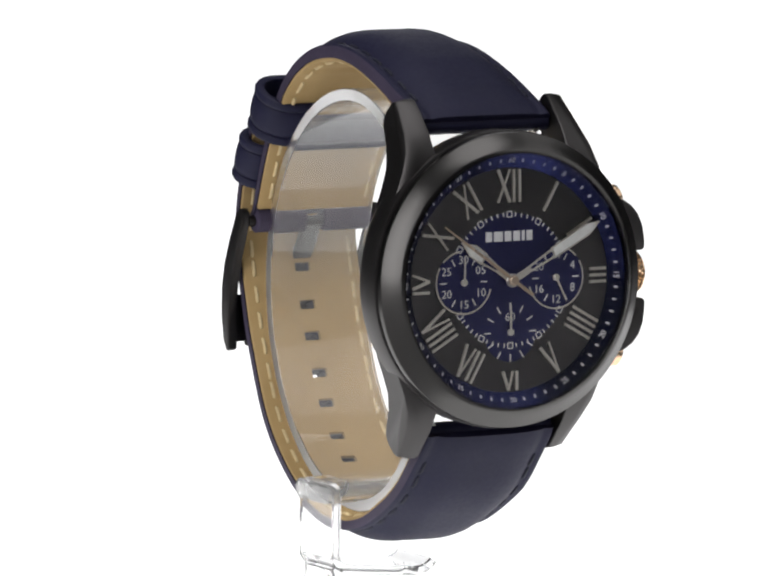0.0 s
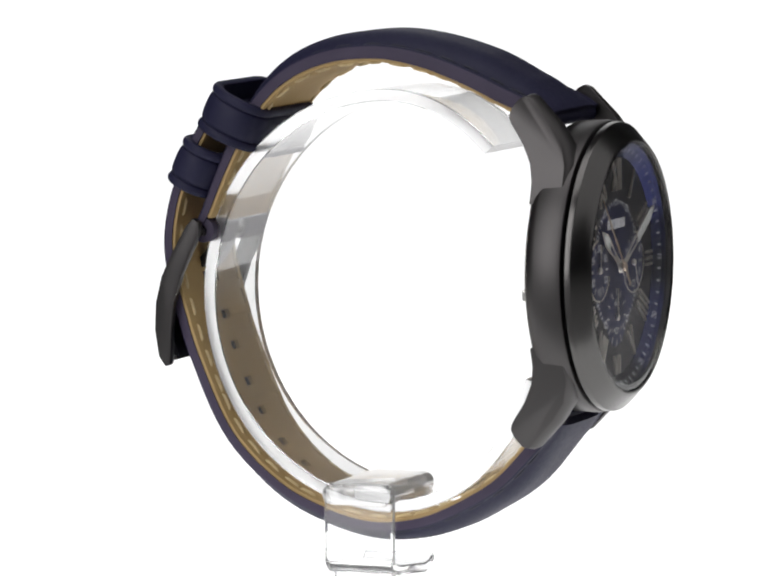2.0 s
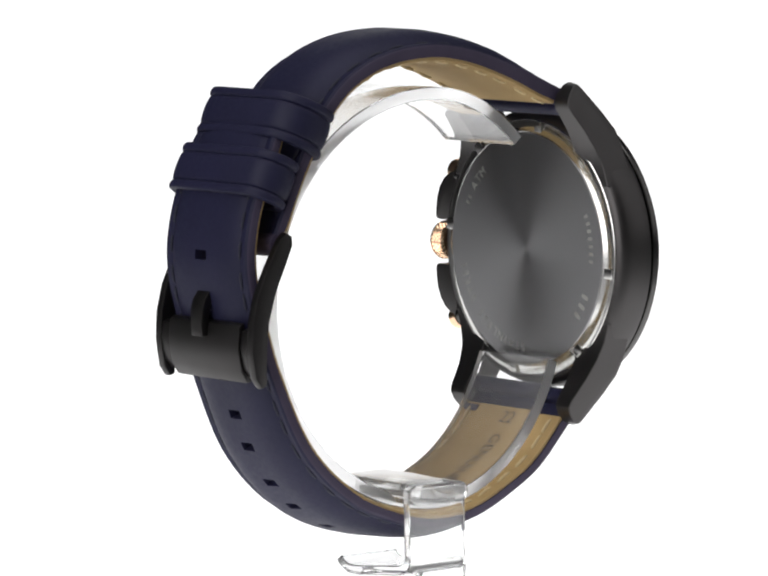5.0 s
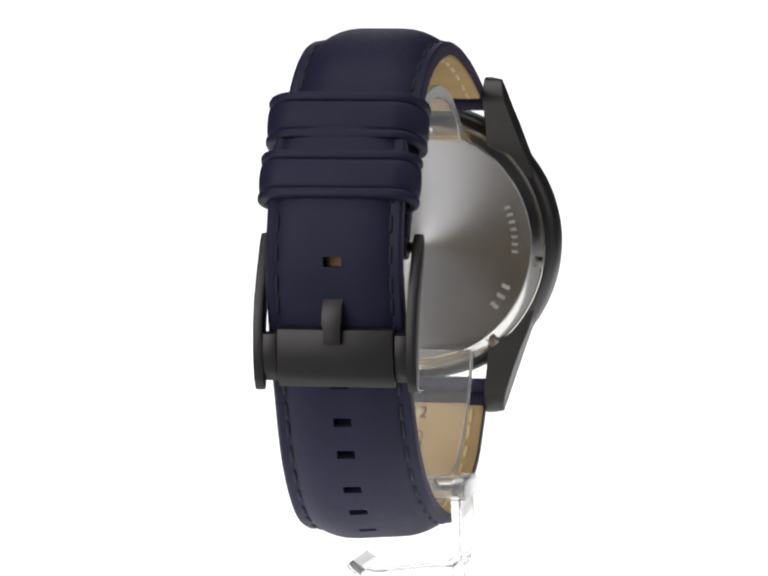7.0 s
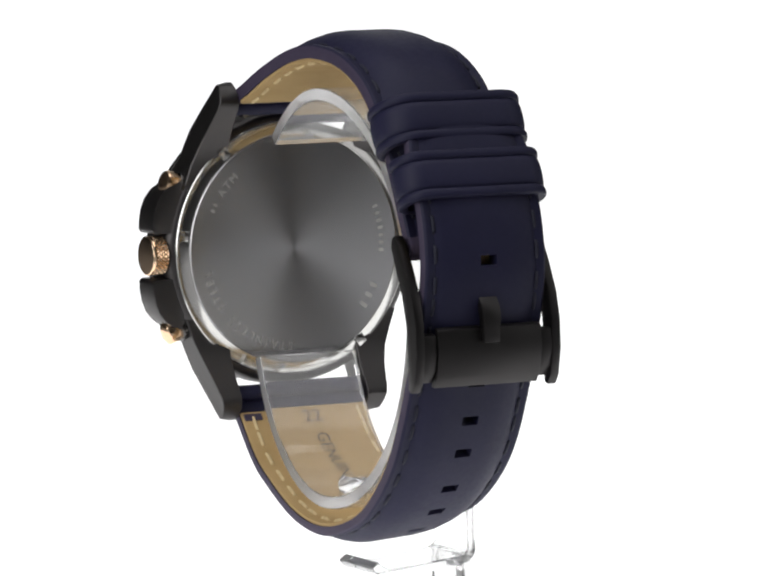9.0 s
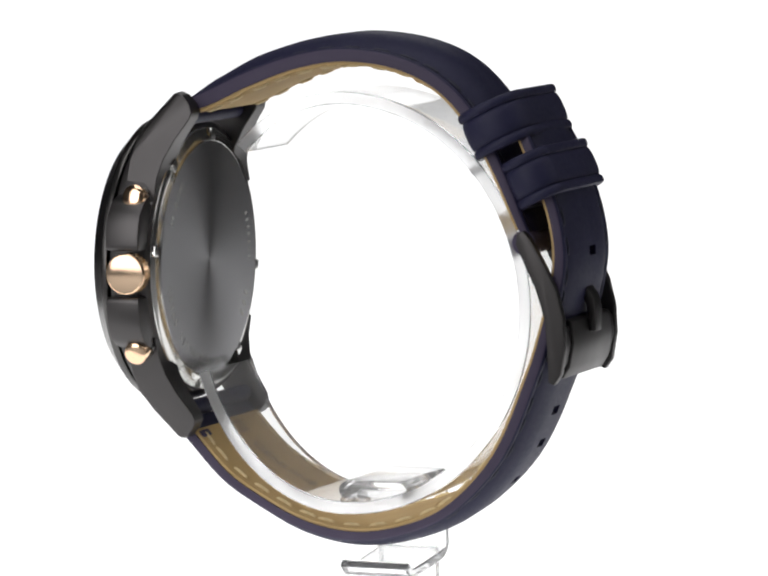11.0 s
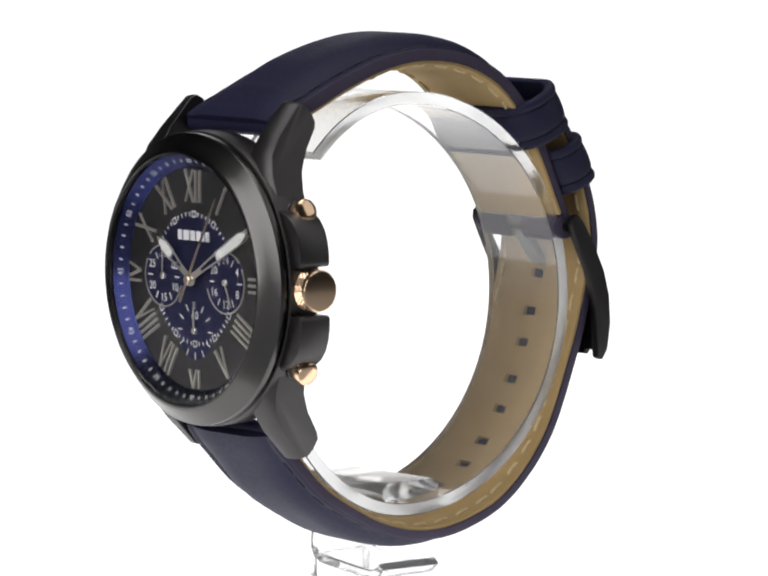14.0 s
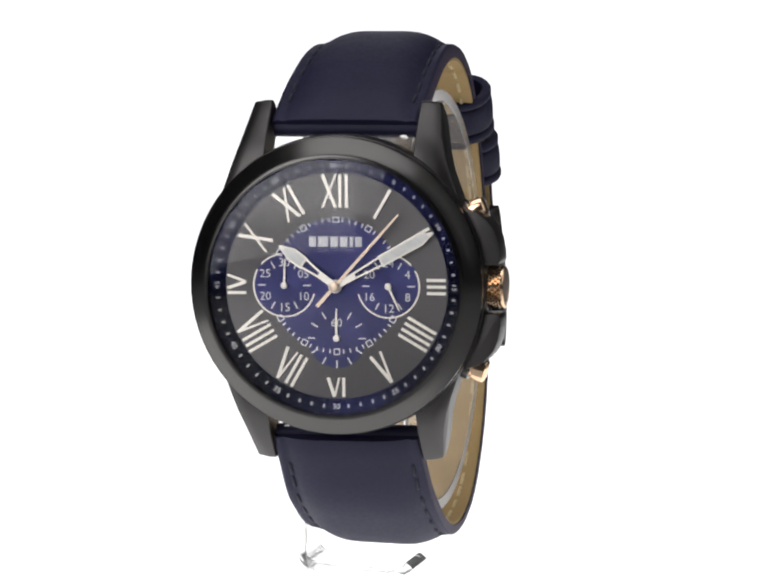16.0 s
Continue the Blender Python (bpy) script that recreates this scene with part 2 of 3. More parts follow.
def build_case():
    body = lathe([(17.5, -29.3), (19.8, -29.3), (20.7, -29.6), (21.3, -30.2), (21.65, -31.2), (21.75, -34.6), (21.6, -35.2), (21.1, -35.4), (20.3, -35.5), (20.2, -35.8), (17.5, -35.8)], 160)
    case = part("case", body, BLACK_SATIN, watch, "black plated steel case")
    for side in (-1, 1):
        for up in (-1, 1):
            part("lug", lug(side, up), BLACK_SATIN, case)
    for up in (-1, 1):   # the guards and the crown sit a little under the middle
        pts = [(18.5, 11.6), (20.4, 11.0), (21.6, 10.2), (22.7, 8.9), (23.4, 7.2), (23.7, 5.4), (23.75, 4.0), (23.4, 3.5), (18.5, 3.5)]
        part("crown_guard", prism([(CX + x, CZ - 0.45 + up * z) for x, z in pts], 1, -35.0, -29.7, 0.4), BLACK_SATIN, case)
    # bezel with a rounded shoulder
    part("bezel", lathe([(20.0, -35.7), (21.1, -35.72), (21.4, -35.8), (21.5, -35.95), (21.5, -36.65), (21.44, -36.85), (21.2, -37.05), (20.2, -38.0), (19.3, -38.85), (19.05, -39.05),
                         (18.72, -39.15), (18.6, -39.0), (18.5, -35.9), (20.0, -35.8)], 192), BLACK, watch, "polished black conical bezel")
    part("crystal_gasket", lathe([(18.6, -38.95), (18.6, -39.1), (18.53, -39.12), (18.46, -38.95)], 160), BLACK, watch, "thin black ring round the crystal")
    # snap-on back with sunray brushing and four pry notches
    back = part("case_back", lathe([(0, -28.45), (17.9, -28.45), (18.0, -28.55), (18.0, -29.6), (0, -29.6)], 128, closed=False), BACK, watch, "sunray brushed steel case back")
    part("back_rim", lathe([(18.0, -28.62), (18.1, -28.58), (18.6, -28.9), (19.5, -29.22), (19.9, -29.2), (20.05, -29.32), (20.05, -29.8), (18.0, -29.6)]), STEEL, back, "polished steel rim")
    for a in (82, 172, 262, 352, 38, 218):
        bm = box(-0.8, 0.8, -29.4, -28.7, 18.1, 19.9, 0.12)
        bm.transform(Matrix.Translation((CX, 0, CZ)) @ Matrix.Rotation(radians(a), 4, "Y"))
        part("pry_notch", bm, STEEL, back)
    # engraved marks round the back, as plain short strokes
    for start, count, size in ((232, 3, 1.4), (266, 7, 0.95), (62, 2, 0.8)):
        for k in range(count):
            bm = box(-size * 0.24, size * 0.24, -28.445, -28.436, 15.4 - size * 0.5, 15.4 + size * 0.5)
            bm.transform(Matrix.Translation((CX, 0, CZ)) @ Matrix.Rotation(radians(start + k * size * 4.6), 4, "Y"))
            part("engraved_stroke", bm, ENGRAVE, back, smooth=False)
    # engraved words round the back, letter by letter
    for text, start, step in (("STAINLESS STEEL", 183.0, 5.3), ("ATM", 306.0, 5.6)):
        for k, c in enumerate(text):
            if c != " ":
                bm = lettering(c, 1.9, 0, 0.01)
                bm.transform(Matrix.Translation((0, -28.44, 15.3)) @ Matrix.Rotation(math.pi, 4, "Z"))
                bm.transform(Matrix.Translation((CX, 0, CZ)) @ Matrix.Rotation(radians(-(start + step * k)), 4, "Y"))
                part("engraved_letter", bm, ENGRAVE, back, smooth=False)
    # crown with knurled rim and smooth cap
    secs = []
    n = 56
    for j, (x, r, knurl) in enumerate([(21.3, 2.4, 0)] + [(21.5 + 0.4 * q, 3.1, 1) for q in range(6)] + [(23.65, 3.1, 0), (23.85, 3.06, 0), (23.97, 2.9, 0)]):
        secs.append([(CX + x, -31.75 + (r - 0.26 * knurl * ((k + j) % 2)) * math.sin(2 * math.pi * k / n), (CZ - 0.35) + (r - 0.26 * knurl * ((k + j) % 2)) * math.cos(2 * math.pi * k / n)) for k in range(n)])
    crown = part("crown", loft(secs), GOLD, watch, "rose gold knurled crown", smooth=False)
    part("crown_stem", tube([(CX + 20.0, -31.75, (CZ - 0.35)), (CX + 22.4, -31.75, (CZ - 0.35))], 1.4, 20), BLACK, crown)
    cap = [[(CX + x, -31.75 + r * math.sin(2 * math.pi * k / 40), (CZ - 0.35) + r * math.cos(2 * math.pi * k / 40)) for k in range(40)] for x, r in ((23.92, 2.92), (24.02, 2.84), (24.08, 2.0), (24.1, 0.3))]
    part("crown_cap", loft(cap), GOLD_CAP, crown, "polished rose gold cap")
    for z in (11.0, -12.6):
        a = math.atan2(z, 18.5)
        d = Vector((math.cos(a * 0.55), 0, math.sin(a * 0.55)))
        u, v = Vector((0, 1, 0)), d.cross(Vector((0, 1, 0)))
        base = Vector((CX + 15.6, -31.6, CZ + z * 0.86))
        pusher = None
        for name, mat, prof in (("pusher", GOLD, ((2.0, 1.5), (3.8, 1.5), (3.9, 1.8), (5.3, 1.8), (5.55, 1.7), (5.78, 1.35), (5.9, 0.7), (5.93, 0.1))), ("pusher_collar", BLACK, ((1.0, 2.0), (3.3, 2.0), (3.45, 1.9), (3.45, 1.6)))):
            bm = loft([[base + d * x + (u * math.cos(2 * math.pi * k / 32) + v * math.sin(2 * math.pi * k / 32)) * r for k in range(32)] for x, r in prof])
            pusher = part(name, bm, mat, pusher or watch, "domed rose gold pusher" if name == "pusher" else "")
    for y, z in ((-28.4, 23.3), (-28.7, -21.2)):
        part("spring_bar", tube([(CX - 11.2, y, z), (CX + 11.2, y, z)], 0.5, 14), STEEL, case)


def on_dial(bm, angle=0.0, x=0.0, z=0.0):
    """Moves a mesh built upright round the dial's middle to a clock angle."""
    bm.transform(Matrix.Translation((CX + x, 0, CZ + z)) @ Matrix.Rotation(radians(angle), 4, "Y"))
    return bm


def stroke(bm, p, q, w, y0, y1):
    """A flat raised bar from p to q (x, z)."""
    p, q = np.array(p, float), np.array(q, float)
    d = (q - p) / np.linalg.norm(q - p)
    nrm = np.array((-d[1], d[0])) * w / 2
    return merge(bm, prism([tuple(p + nrm), tuple(p - nrm), tuple(q - nrm), tuple(q + nrm)], 1, y0, y1))


def roman(text, r0, r1, inward, cut=False):
    """A Roman numeral as applied bars; its foot points to the middle, or away from it."""
    adv = {"I": 0.95, "V": 2.0, "X": 2.3}
    total = sum(adv[c] for c in text)
    bm, x, y0, y1 = bmesh.new(), -total / 2, Y_DIAL, Y_DIAL - 0.28
    for c in text:
        a, w, mid = x + 0.18, adv[c] - 0.36, x + adv[c] / 2
        if c == "I":
            stroke(bm, (mid, r0), (mid, r1), 0.42, y0, y1)
        elif c == "V":
            stroke(bm, (mid + 0.1, r0), (a, r1), 0.46, y0, y1)
            stroke(bm, (mid + 0.1, r0), (a + w, r1), 0.3, y0, y1 + 0.02)
        elif cut:
            stroke(bm, (mid, r0), (a, r1), 0.46, y0, y1)
            stroke(bm, (mid, r0), (a + w, r1), 0.34, y0, y1 + 0.02)
        else:
            stroke(bm, (a + w, r0), (a, r1), 0.46, y0, y1)
            stroke(bm, (a, r0), (a + w, r1), 0.3, y0, y1 + 0.02)
        x += adv[c]
    if inward:
        bm.transform(Matrix.Translation((0, 0, r0 + r1)) @ Matrix.Rotation(math.pi, 4, "Y"))
    return bm


def lettering(text, size, y, depth=0.03):
    """Flat printed characters, centred, upright in the dial's plane."""
    cu = bpy.data.curves.new("lettering", "FONT")
    cu.body, cu.size, cu.align_x, cu.align_y, cu.extrude = text, size, "CENTER", "CENTER", depth / 2
    cu.resolution_u = 3
    ob = new("lettering", cu)
    bpy.context.view_layer.update()
    me = bpy.data.meshes.new_from_object(ob.evaluated_get(bpy.context.evaluated_depsgraph_get()))
    bpy.data.objects.remove(ob)
    bpy.data.curves.remove(cu)
    bm = bmesh.new()
    bm.from_mesh(me)
    bpy.data.meshes.remove(me)
    bm.transform(Matrix.Translation((0, y - depth / 2, 0)) @ Matrix.Rotation(math.pi / 2, 4, "X"))
    return bm


def disc(r, y0, y1, x=0.0, z=0.0, n=96):
    return lathe([(0, y1), (r - 0.05, y1), (r, y1 + 0.04), (r, y0), (0, y0)], n, CX + x, CZ + z, False)


def arc_band(r0, r1, a0, a1, y0, y1, x=0.0, z=0.0):
    n = max(6, int((a1 - a0) / 5))
    secs = []
    for k in range(n + 1):
        a = radians(a0 + (a1 - a0) * k / n)
        secs.append([(CX + x + r * math.sin(a), y, CZ + z + r * math.cos(a)) for r, y in ((r0, y0), (r1, y0), (r1, y1), (r0, y1))])
    return loft(secs)


def hand_plate(outline, y, thick, hole=None):
    """A symmetrical hand along +z from half-widths; hole cuts a slot between two radii."""
    bm = bmesh.new()
    for (za, wa), (zb, wb) in zip(outline, outline[1:]):
        if hole and hole[0] <= (za + zb) / 2 <= hole[1]:
            for s in (-1, 1):
                merge(bm, prism([(s * wa, za), (s * (wa - 0.28), za), (s * (wb - 0.28), zb), (s * wb, zb)], 1, y, y - thick))
        else:
            merge(bm, prism([(-wa, za), (wa, za), (wb, zb), (-wb, zb)], 1, y, y - thick))
    return bm


def build_dial():
    dial = part("dial", disc(17.4, Y_DIAL + 0.4, Y_DIAL), DIAL, watch, "anthracite sunray dial")
    part("centre_field", disc(9.75, Y_DIAL + 0.1, Y_DIAL - 0.04), BLUE, dial, "blue sunray centre")
    # sloping blue minute ring
    part("minute_ring", lathe([(16.35, Y_DIAL - 0.05), (18.45, Y_DIAL - 1.55), (18.49, Y_DIAL - 1.5), (18.49, -35.6), (16.35, Y_DIAL + 0.1)], 128), FLANGE, dial, "sloping blue minute ring")
    slope = math.atan2(-1.5, 2.1)
    for k in range(60):
        if k % 5 == 0:
            bm = lettering(str(k if k else 60), 1.15, 0, 0.02)
        else:
            bm = box(-0.1, 0.1, -0.02, 0.0, -0.28, 0.28)
        flip = math.pi if 16 < k < 44 else 0.0
        bm.transform(Matrix.Translation((0, Y_DIAL - 0.86, 17.42)) @ Matrix.Rotation(-slope, 4, "X") @ Matrix.Rotation(flip, 4, "Y"))
        part("minute_numeral" if k % 5 == 0 else "minute_tick", on_dial(bm, 6 * k), PRINT, dial, smooth=False)
    numerals = ["XII", "I", "II", "III", "IIII", "V", "VI", "VII", "VIII", "IX", "X", "XI"]
    for k, text in enumerate(numerals):
        short = k in (3, 6, 9)
        part("roman_numeral", on_dial(roman(text, 13.3 if short else 11.3, 16.05, k in (4, 5, 6, 7, 8), k == 9), 30 * k), SILVER, dial, "applied champagne metal numeral")
    # railway ring of ticks with small open squares at the hours
    for k in range(60):
        a = 6 * k
        x, z = 9.55 * math.sin(radians(a)), 9.55 * math.cos(radians(a))
        if math.hypot(x - 7.65, z) < 4.7 or math.hypot(x + 7.65, z) < 4.7:
            continue
        bm = bmesh.new()
        y0, y1 = Y_DIAL, Y_DIAL - 0.07
        if k % 5 == 0:
            for p, q in (((-0.4, -0.4), (0.4, -0.4)), ((0.4, -0.4), (0.4, 0.4)), ((0.4, 0.4), (-0.4, 0.4)), ((-0.4, 0.4), (-0.4, -0.4))):
                stroke(bm, p, q, 0.17, y0, y1)
        else:
            stroke(bm, (0, -0.3), (0, 0.3), 0.2, y0, y1)
        bm.transform(Matrix.Translation((0, 0, 9.55)))
        part("ring_square" if k % 5 == 0 else "ring_tick", on_dial(bm, a), PRINT, dial, smooth=False)
    # three small dials
    for x, z, r, texts, ring, name in ((-7.65, 0, 4.65, ("30", "05", "10", "15", "20", "25"), ((105, 300), (312, 352)), "minute_counter"),
                                       (7.65, 0, 4.65, ("24", "4", "8", "12", "16", "20"), ((60, 255), (8, 48)), "hour_counter"),
                                       (0, -7.6, 4.3, ("60",), (), "seconds_counter")):
        sub = part(name, disc(r, Y_DIAL + 0.1, Y_DIAL - 0.055, x, z, 64), BLUE, dial, "small blue counter dial")
        for a0, a1 in ring:
            part("counter_rim", arc_band(r - 0.22, r, a0, a1, Y_DIAL, Y_DIAL - 0.16, x, z), SILVER, sub)
        n = len(texts)
        for k, t in enumerate(texts):
            a = radians(360 / n * k)
            rr = r * 0.7 if n > 1 else 2.2
            bm = lettering(t, 1.7, Y_DIAL - 0.056, 0.03)
            bm.transform(Matrix.Translation((CX + x + rr * math.sin(a), 0, CZ + z + rr * math.cos(a))))
            part("counter_numeral", bm, PRINT, sub, smooth=False)
        for k in range(12):
            if n > 1 and k % 2 == 0:
                continue
            bm = bmesh.new()
            rt = r * 0.72 if n > 1 else 3.75
            stroke(bm, (0, rt - 0.55), (0, rt + 0.55), 0.2, Y_DIAL - 0.05, Y_DIAL - 0.085)
            part("counter_tick", on_dial(bm, 30 * k, x, z), PRINT, sub, smooth=False)
        ang = {"minute_counter": 2, "hour_counter": 155, "seconds_counter": 0}[name]
        bm = hand_plate([(-0.3, 0.16), (1.2, 0.15), (3.2, 0.11), (3.9, 0.05)] if n > 1 else [(-0.3, 0.18), (1.2, 0.17), (3.0, 0.14), (4.3, 0.05)], Y_DIAL - 0.3, 0.1)
        merge(bm, lathe([(0, Y_DIAL - 0.5), (0.4, Y_DIAL - 0.48), (0.5, Y_DIAL - 0.4), (0.5, Y_DIAL), (0, Y_DIAL)], 24, 0, 0, False))
        part("counter_hand", on_dial(bm, ang, x, z), SILVER, sub, "thin champagne counter hand")
    # maker's mark as six plain blocks
    x = -3.95
    for w in (1.02, 1.5, 1.12, 1.12, 0.5, 0.98):
        part("mark_block", on_dial(box(x, x + w, Y_DIAL - 0.11, Y_DIAL, 5.65, 7.1, 0.03)), PRINT, dial, "plain white mark")
        x += w + 0.3
    # hands
    for name, a, tip, y, wide in (("hour_hand", 305.2, 10.1, -37.1, 0.95), ("minute_hand", 61.2, 16.5, -37.4, 0.85)):
        k0, k1 = (3.0, 5.6) if name == "hour_hand" else (3.4, 7.6)
        bm = hand_plate([(-0.6, 0.5), (0.6, 0.5), (k0, 0.5), (k1, 0.85 * wide), (k1 + 0.01, wide), (tip - 2.2, wide * 1.05), (tip, 0.08)], y, 0.14, (k0 - 0.1, k1))
        merge(bm, lathe([(0, y - 0.2), (0.9, y - 0.2), (1.0, y), (0, y)], 32, 0, 0, False))
        hand = part(name, on_dial(bm, a), SILVER, watch, "champagne lance hand with white lume")
        bm = hand_plate([(k1 + 0.25, wide * 0.72), (tip - 2.2, wide * 0.8), (tip - 0.9, 0.3)], y - 0.1, 0.08)
        part("lume_inlay", on_dial(bm, a), LUME, hand, "white lume")
    bm = hand_plate([(-3.9, 0.26), (-1.0, 0.24), (1.0, 0.22), (9.0, 0.2), (14.1, 0.1)], 0, 0.12)
    merge(bm, lathe([(0, -0.35), (0.55, -0.33), (0.7, -0.2), (0.75, 0.1), (0, 0.1)], 28, 0, 0, False))
    seconds = part("seconds_hand", bm, ROSE_HAND, watch, "thin pale rose gold sweep seconds hand")
    seconds.location = (CX * M, -37.75 * M, CZ * M)
    glass = [(18.48, -38.85)] + [(18.3 * math.sin(t), -38.95 - 0.5 * math.cos(t) ** 1.0) for t in np.linspace(math.pi / 2, 0.0, 14)]
    glass[-1] = (0, glass[-1][1])
    crystal = part("crystal", lathe(glass + [(0, -38.2), (18.48, -38.2)], 128, closed=True), CRYSTAL, watch, "domed clear crystal")
    crystal.visible_shadow = False
    return seconds


# ---- strap ----
UPPER = [(-28.5, 22.4), (-27.6, 23.0), (-25.6, 23.9), (-22, 25.3), (-16.6, 27.8), (-10, 30.2), (-4, 31.4), (1, 31.4), (5.6, 30.7), (10, 29.1), (13.8, 26.6), (17.2, 22.8), (20.0, 18.2), (22.4, 13.4), (24.5, 8.6), (25.6, 6.4)]
LOWER = [(-28.7, -20.6), (-27.7, -22.2), (-25.6, -24.6), (-21.3, -29.2), (-16.8, -32.3), (-9.4, -35.9), (-1.9, -37.2), (5.7, -36.0), (13.6, -32.4), (21.1, -24.8), (26.4, -13.4), (28.7, -6.4), (30.2, -0.6), (30.7, 4), (30.0, 9), (28.5, 13.6), (26.5, 18.2), (24.6, 22.0), (23.6, 24.2)]


def frames_along(points, n, flip):
    """Samples along the strap: place (y, z), outward normal, and share of the length."""
    path, length = smooth_path(points, n)
    tan = np.gradient(path, axis=0)
    tan /= np.linalg.norm(tan, axis=1)[:, None]
    nrm = np.stack([-tan[:, 1], tan[:, 0]], 1) * (1 if flip else -1)
    return path, tan, nrm, length


def strap_piece(name, points, outward, thick, edge, width, label, holes=()):
    """A padded leather strap: navy skin, tan lining, stitches. thick, edge, width: (share, value) tables."""
    n = 110
    path, tan, nrm, length = frames_along(points, n, outward)
    share = np.linspace(0, 1, n)
    tab = lambda t: np.interp(share, [a for a, _ in t], [b for _, b in t])
    tc, te, hw = tab(thick), tab(edge), tab(width) / 2
    cx = CX + (XB - CX) * np.clip(share / 0.75, 0, 1)
    us = np.array([-1, -0.985, -0.95, -0.9, -0.86, -0.82, -0.76, -0.68, -0.58, -0.45, -0.3, -0.12])
    us = np.concatenate([us, -us[::-1]])

    def outer(i, u):
        d = (1 - abs(u)) * hw[i]
        round_ = -0.5 * max(0, 1 - d / 0.5) ** 2
        groove = -0.18 * math.exp(-((d - 1.7) / 0.35) ** 2)
        k = min(1, max(0, (d - 1.9) / 5.6))
        return te[i] + round_ + groove + (tc[i] - te[i]) * (1 - (1 - k) ** 2.2)

    twist = 0.0 * share if outward else 0.085 * np.exp(-((share - 0.4) / 0.14) ** 2)   # the long half sits a little askew at the back

    def at(i, x, h):
        h = h + x * twist[i]
        return (cx[i] + x, path[i, 0] + nrm[i, 0] * h, path[i, 1] + nrm[i, 1] * h)

    skin, lining = [], []
    for i in range(n):
        skin.append([at(i, u * hw[i], outer(i, u)) for u in us] + [at(i, hw[i], 0.55), at(i, -hw[i], 0.55)])
        w = hw[i] - 0.25
        rip = 0.22 * math.sin(i * 1.3) * math.sin(i * 0.37) if (0.25 < share[i] < 0.6 and outward) else 0.0
        lining.append([at(i, -w, 0.6), at(i, -w, 0.12), at(i, -w + 0.3, rip), at(i, -w * 0.4, rip), at(i, w * 0.4, rip), at(i, w - 0.3, rip), at(i, w, 0.12), at(i, w, 0.6)])
    piece = part(name, loft(skin), NAVY, watch, label)
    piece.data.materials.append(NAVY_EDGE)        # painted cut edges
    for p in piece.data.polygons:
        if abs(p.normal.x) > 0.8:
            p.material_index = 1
    under = part("lining", loft(lining[int(np.sum(share * length < 3.4)):-2]), TAN, piece, "tan leather lining")
    s = share * length
    if holes:
        cut = bmesh.new()
        for h in holes:
            i = int(np.argmin(np.abs(s - h)))
            mid = Vector(at(i, 0, 1.5))
            ex, et, en = Vector((1, 0, 0)), Vector((0, *tan[i])), Vector((0, *nrm[i]))
            m = Matrix((ex, et, en)).transposed().to_4x4()
            bm = bmesh.new()
            bmesh.ops.create_cube(bm, size=1, matrix=Matrix.Translation(mid) @ m @ Matrix.Diagonal((2.7, 1.45, 12, 1)))
            bmesh.ops.recalc_face_normals(bm, faces=bm.faces)
            merge(cut, bm)
        cme = bpy.data.meshes.new("punch")
        cut.to_mesh(cme)
        cut.free()
        cme.transform(Matrix.Scale(M, 4))
        punch = bpy.data.objects.new("punch", cme)
        scene.collection.objects.link(punch)
        punch.parent = watch
        for ob in (piece, under):
            if ob is under:   # the hole beside the tongue is backed by the lining
                cut = bmesh.new()
                cut.from_mesh(cme)
                drop = [v for v in cut.verts if v.co.y > 0.02 and 0.0005 < v.co.z < 0.007]
                bmesh.ops.delete(cut, geom=drop, context="VERTS")
                cut.to_mesh(cme)
                cut.free()
            mod = ob.modifiers.new("punch", "BOOLEAN")
            mod.operation, mod.solver, mod.object = "DIFFERENCE", "EXACT", punch
            bpy.context.view_layer.update()
            done = bpy.data.meshes.new_from_object(ob.evaluated_get(bpy.context.evaluated_depsgraph_get()))
            ob.modifiers.clear()
            ob.data = done
        bpy.data.objects.remove(punch)
    # stitches: one short rounded thread each
    mesh = None
    count = int(length / 3.9)
    for k in range(1, count - (0 if outward else 1)):
        i = int(np.argmin(np.abs(s - (k + 0.5) * 3.9)))
        for side in (-1, 1):
            for face in (0, 1):
                if face == 1 and s[i] < 5.5:
                    continue
                d = 1.7 if face == 0 else 1.9
                u = side * (1 - d / hw[i])
                h = outer(i, u) + 0.02 if face == 0 else -0.03
                if mesh is None:
                    bm = bmesh.new()
                    merge(bm, tube([(0, -1.25, -0.12), (0, -0.9, 0.08), (0, 0, 0.13), (0, 0.9, 0.08), (0, 1.25, -0.12)], 0.27, 6))
                    mesh = []
                    for mat in (THREAD, CREAM):
                        me = bpy.data.meshes.new("stitch")
                        bm.to_mesh(me)
                        me.transform(Matrix.Scale(M, 4))
                        me.materials.append(mat)
                        me.polygons.foreach_set("use_smooth", [True] * len(me.polygons))
                        mesh.append(me)
                    bm.free()
                ob = new("stitch", mesh[face])
                ob.parent = piece if face == 0 else under
                sg = 1 if face == 0 else -1
                et, en = Vector((0, *tan[i])), Vector((0, *nrm[i])) * sg
                m = Matrix((et.cross(en), et, en)).transposed().to_4x4()
                ob.matrix_basis = Matrix.Translation(Vector(at(i, u * hw[i], h)) * M) @ m
    return piece, under, (path, tan, nrm, s, cx)


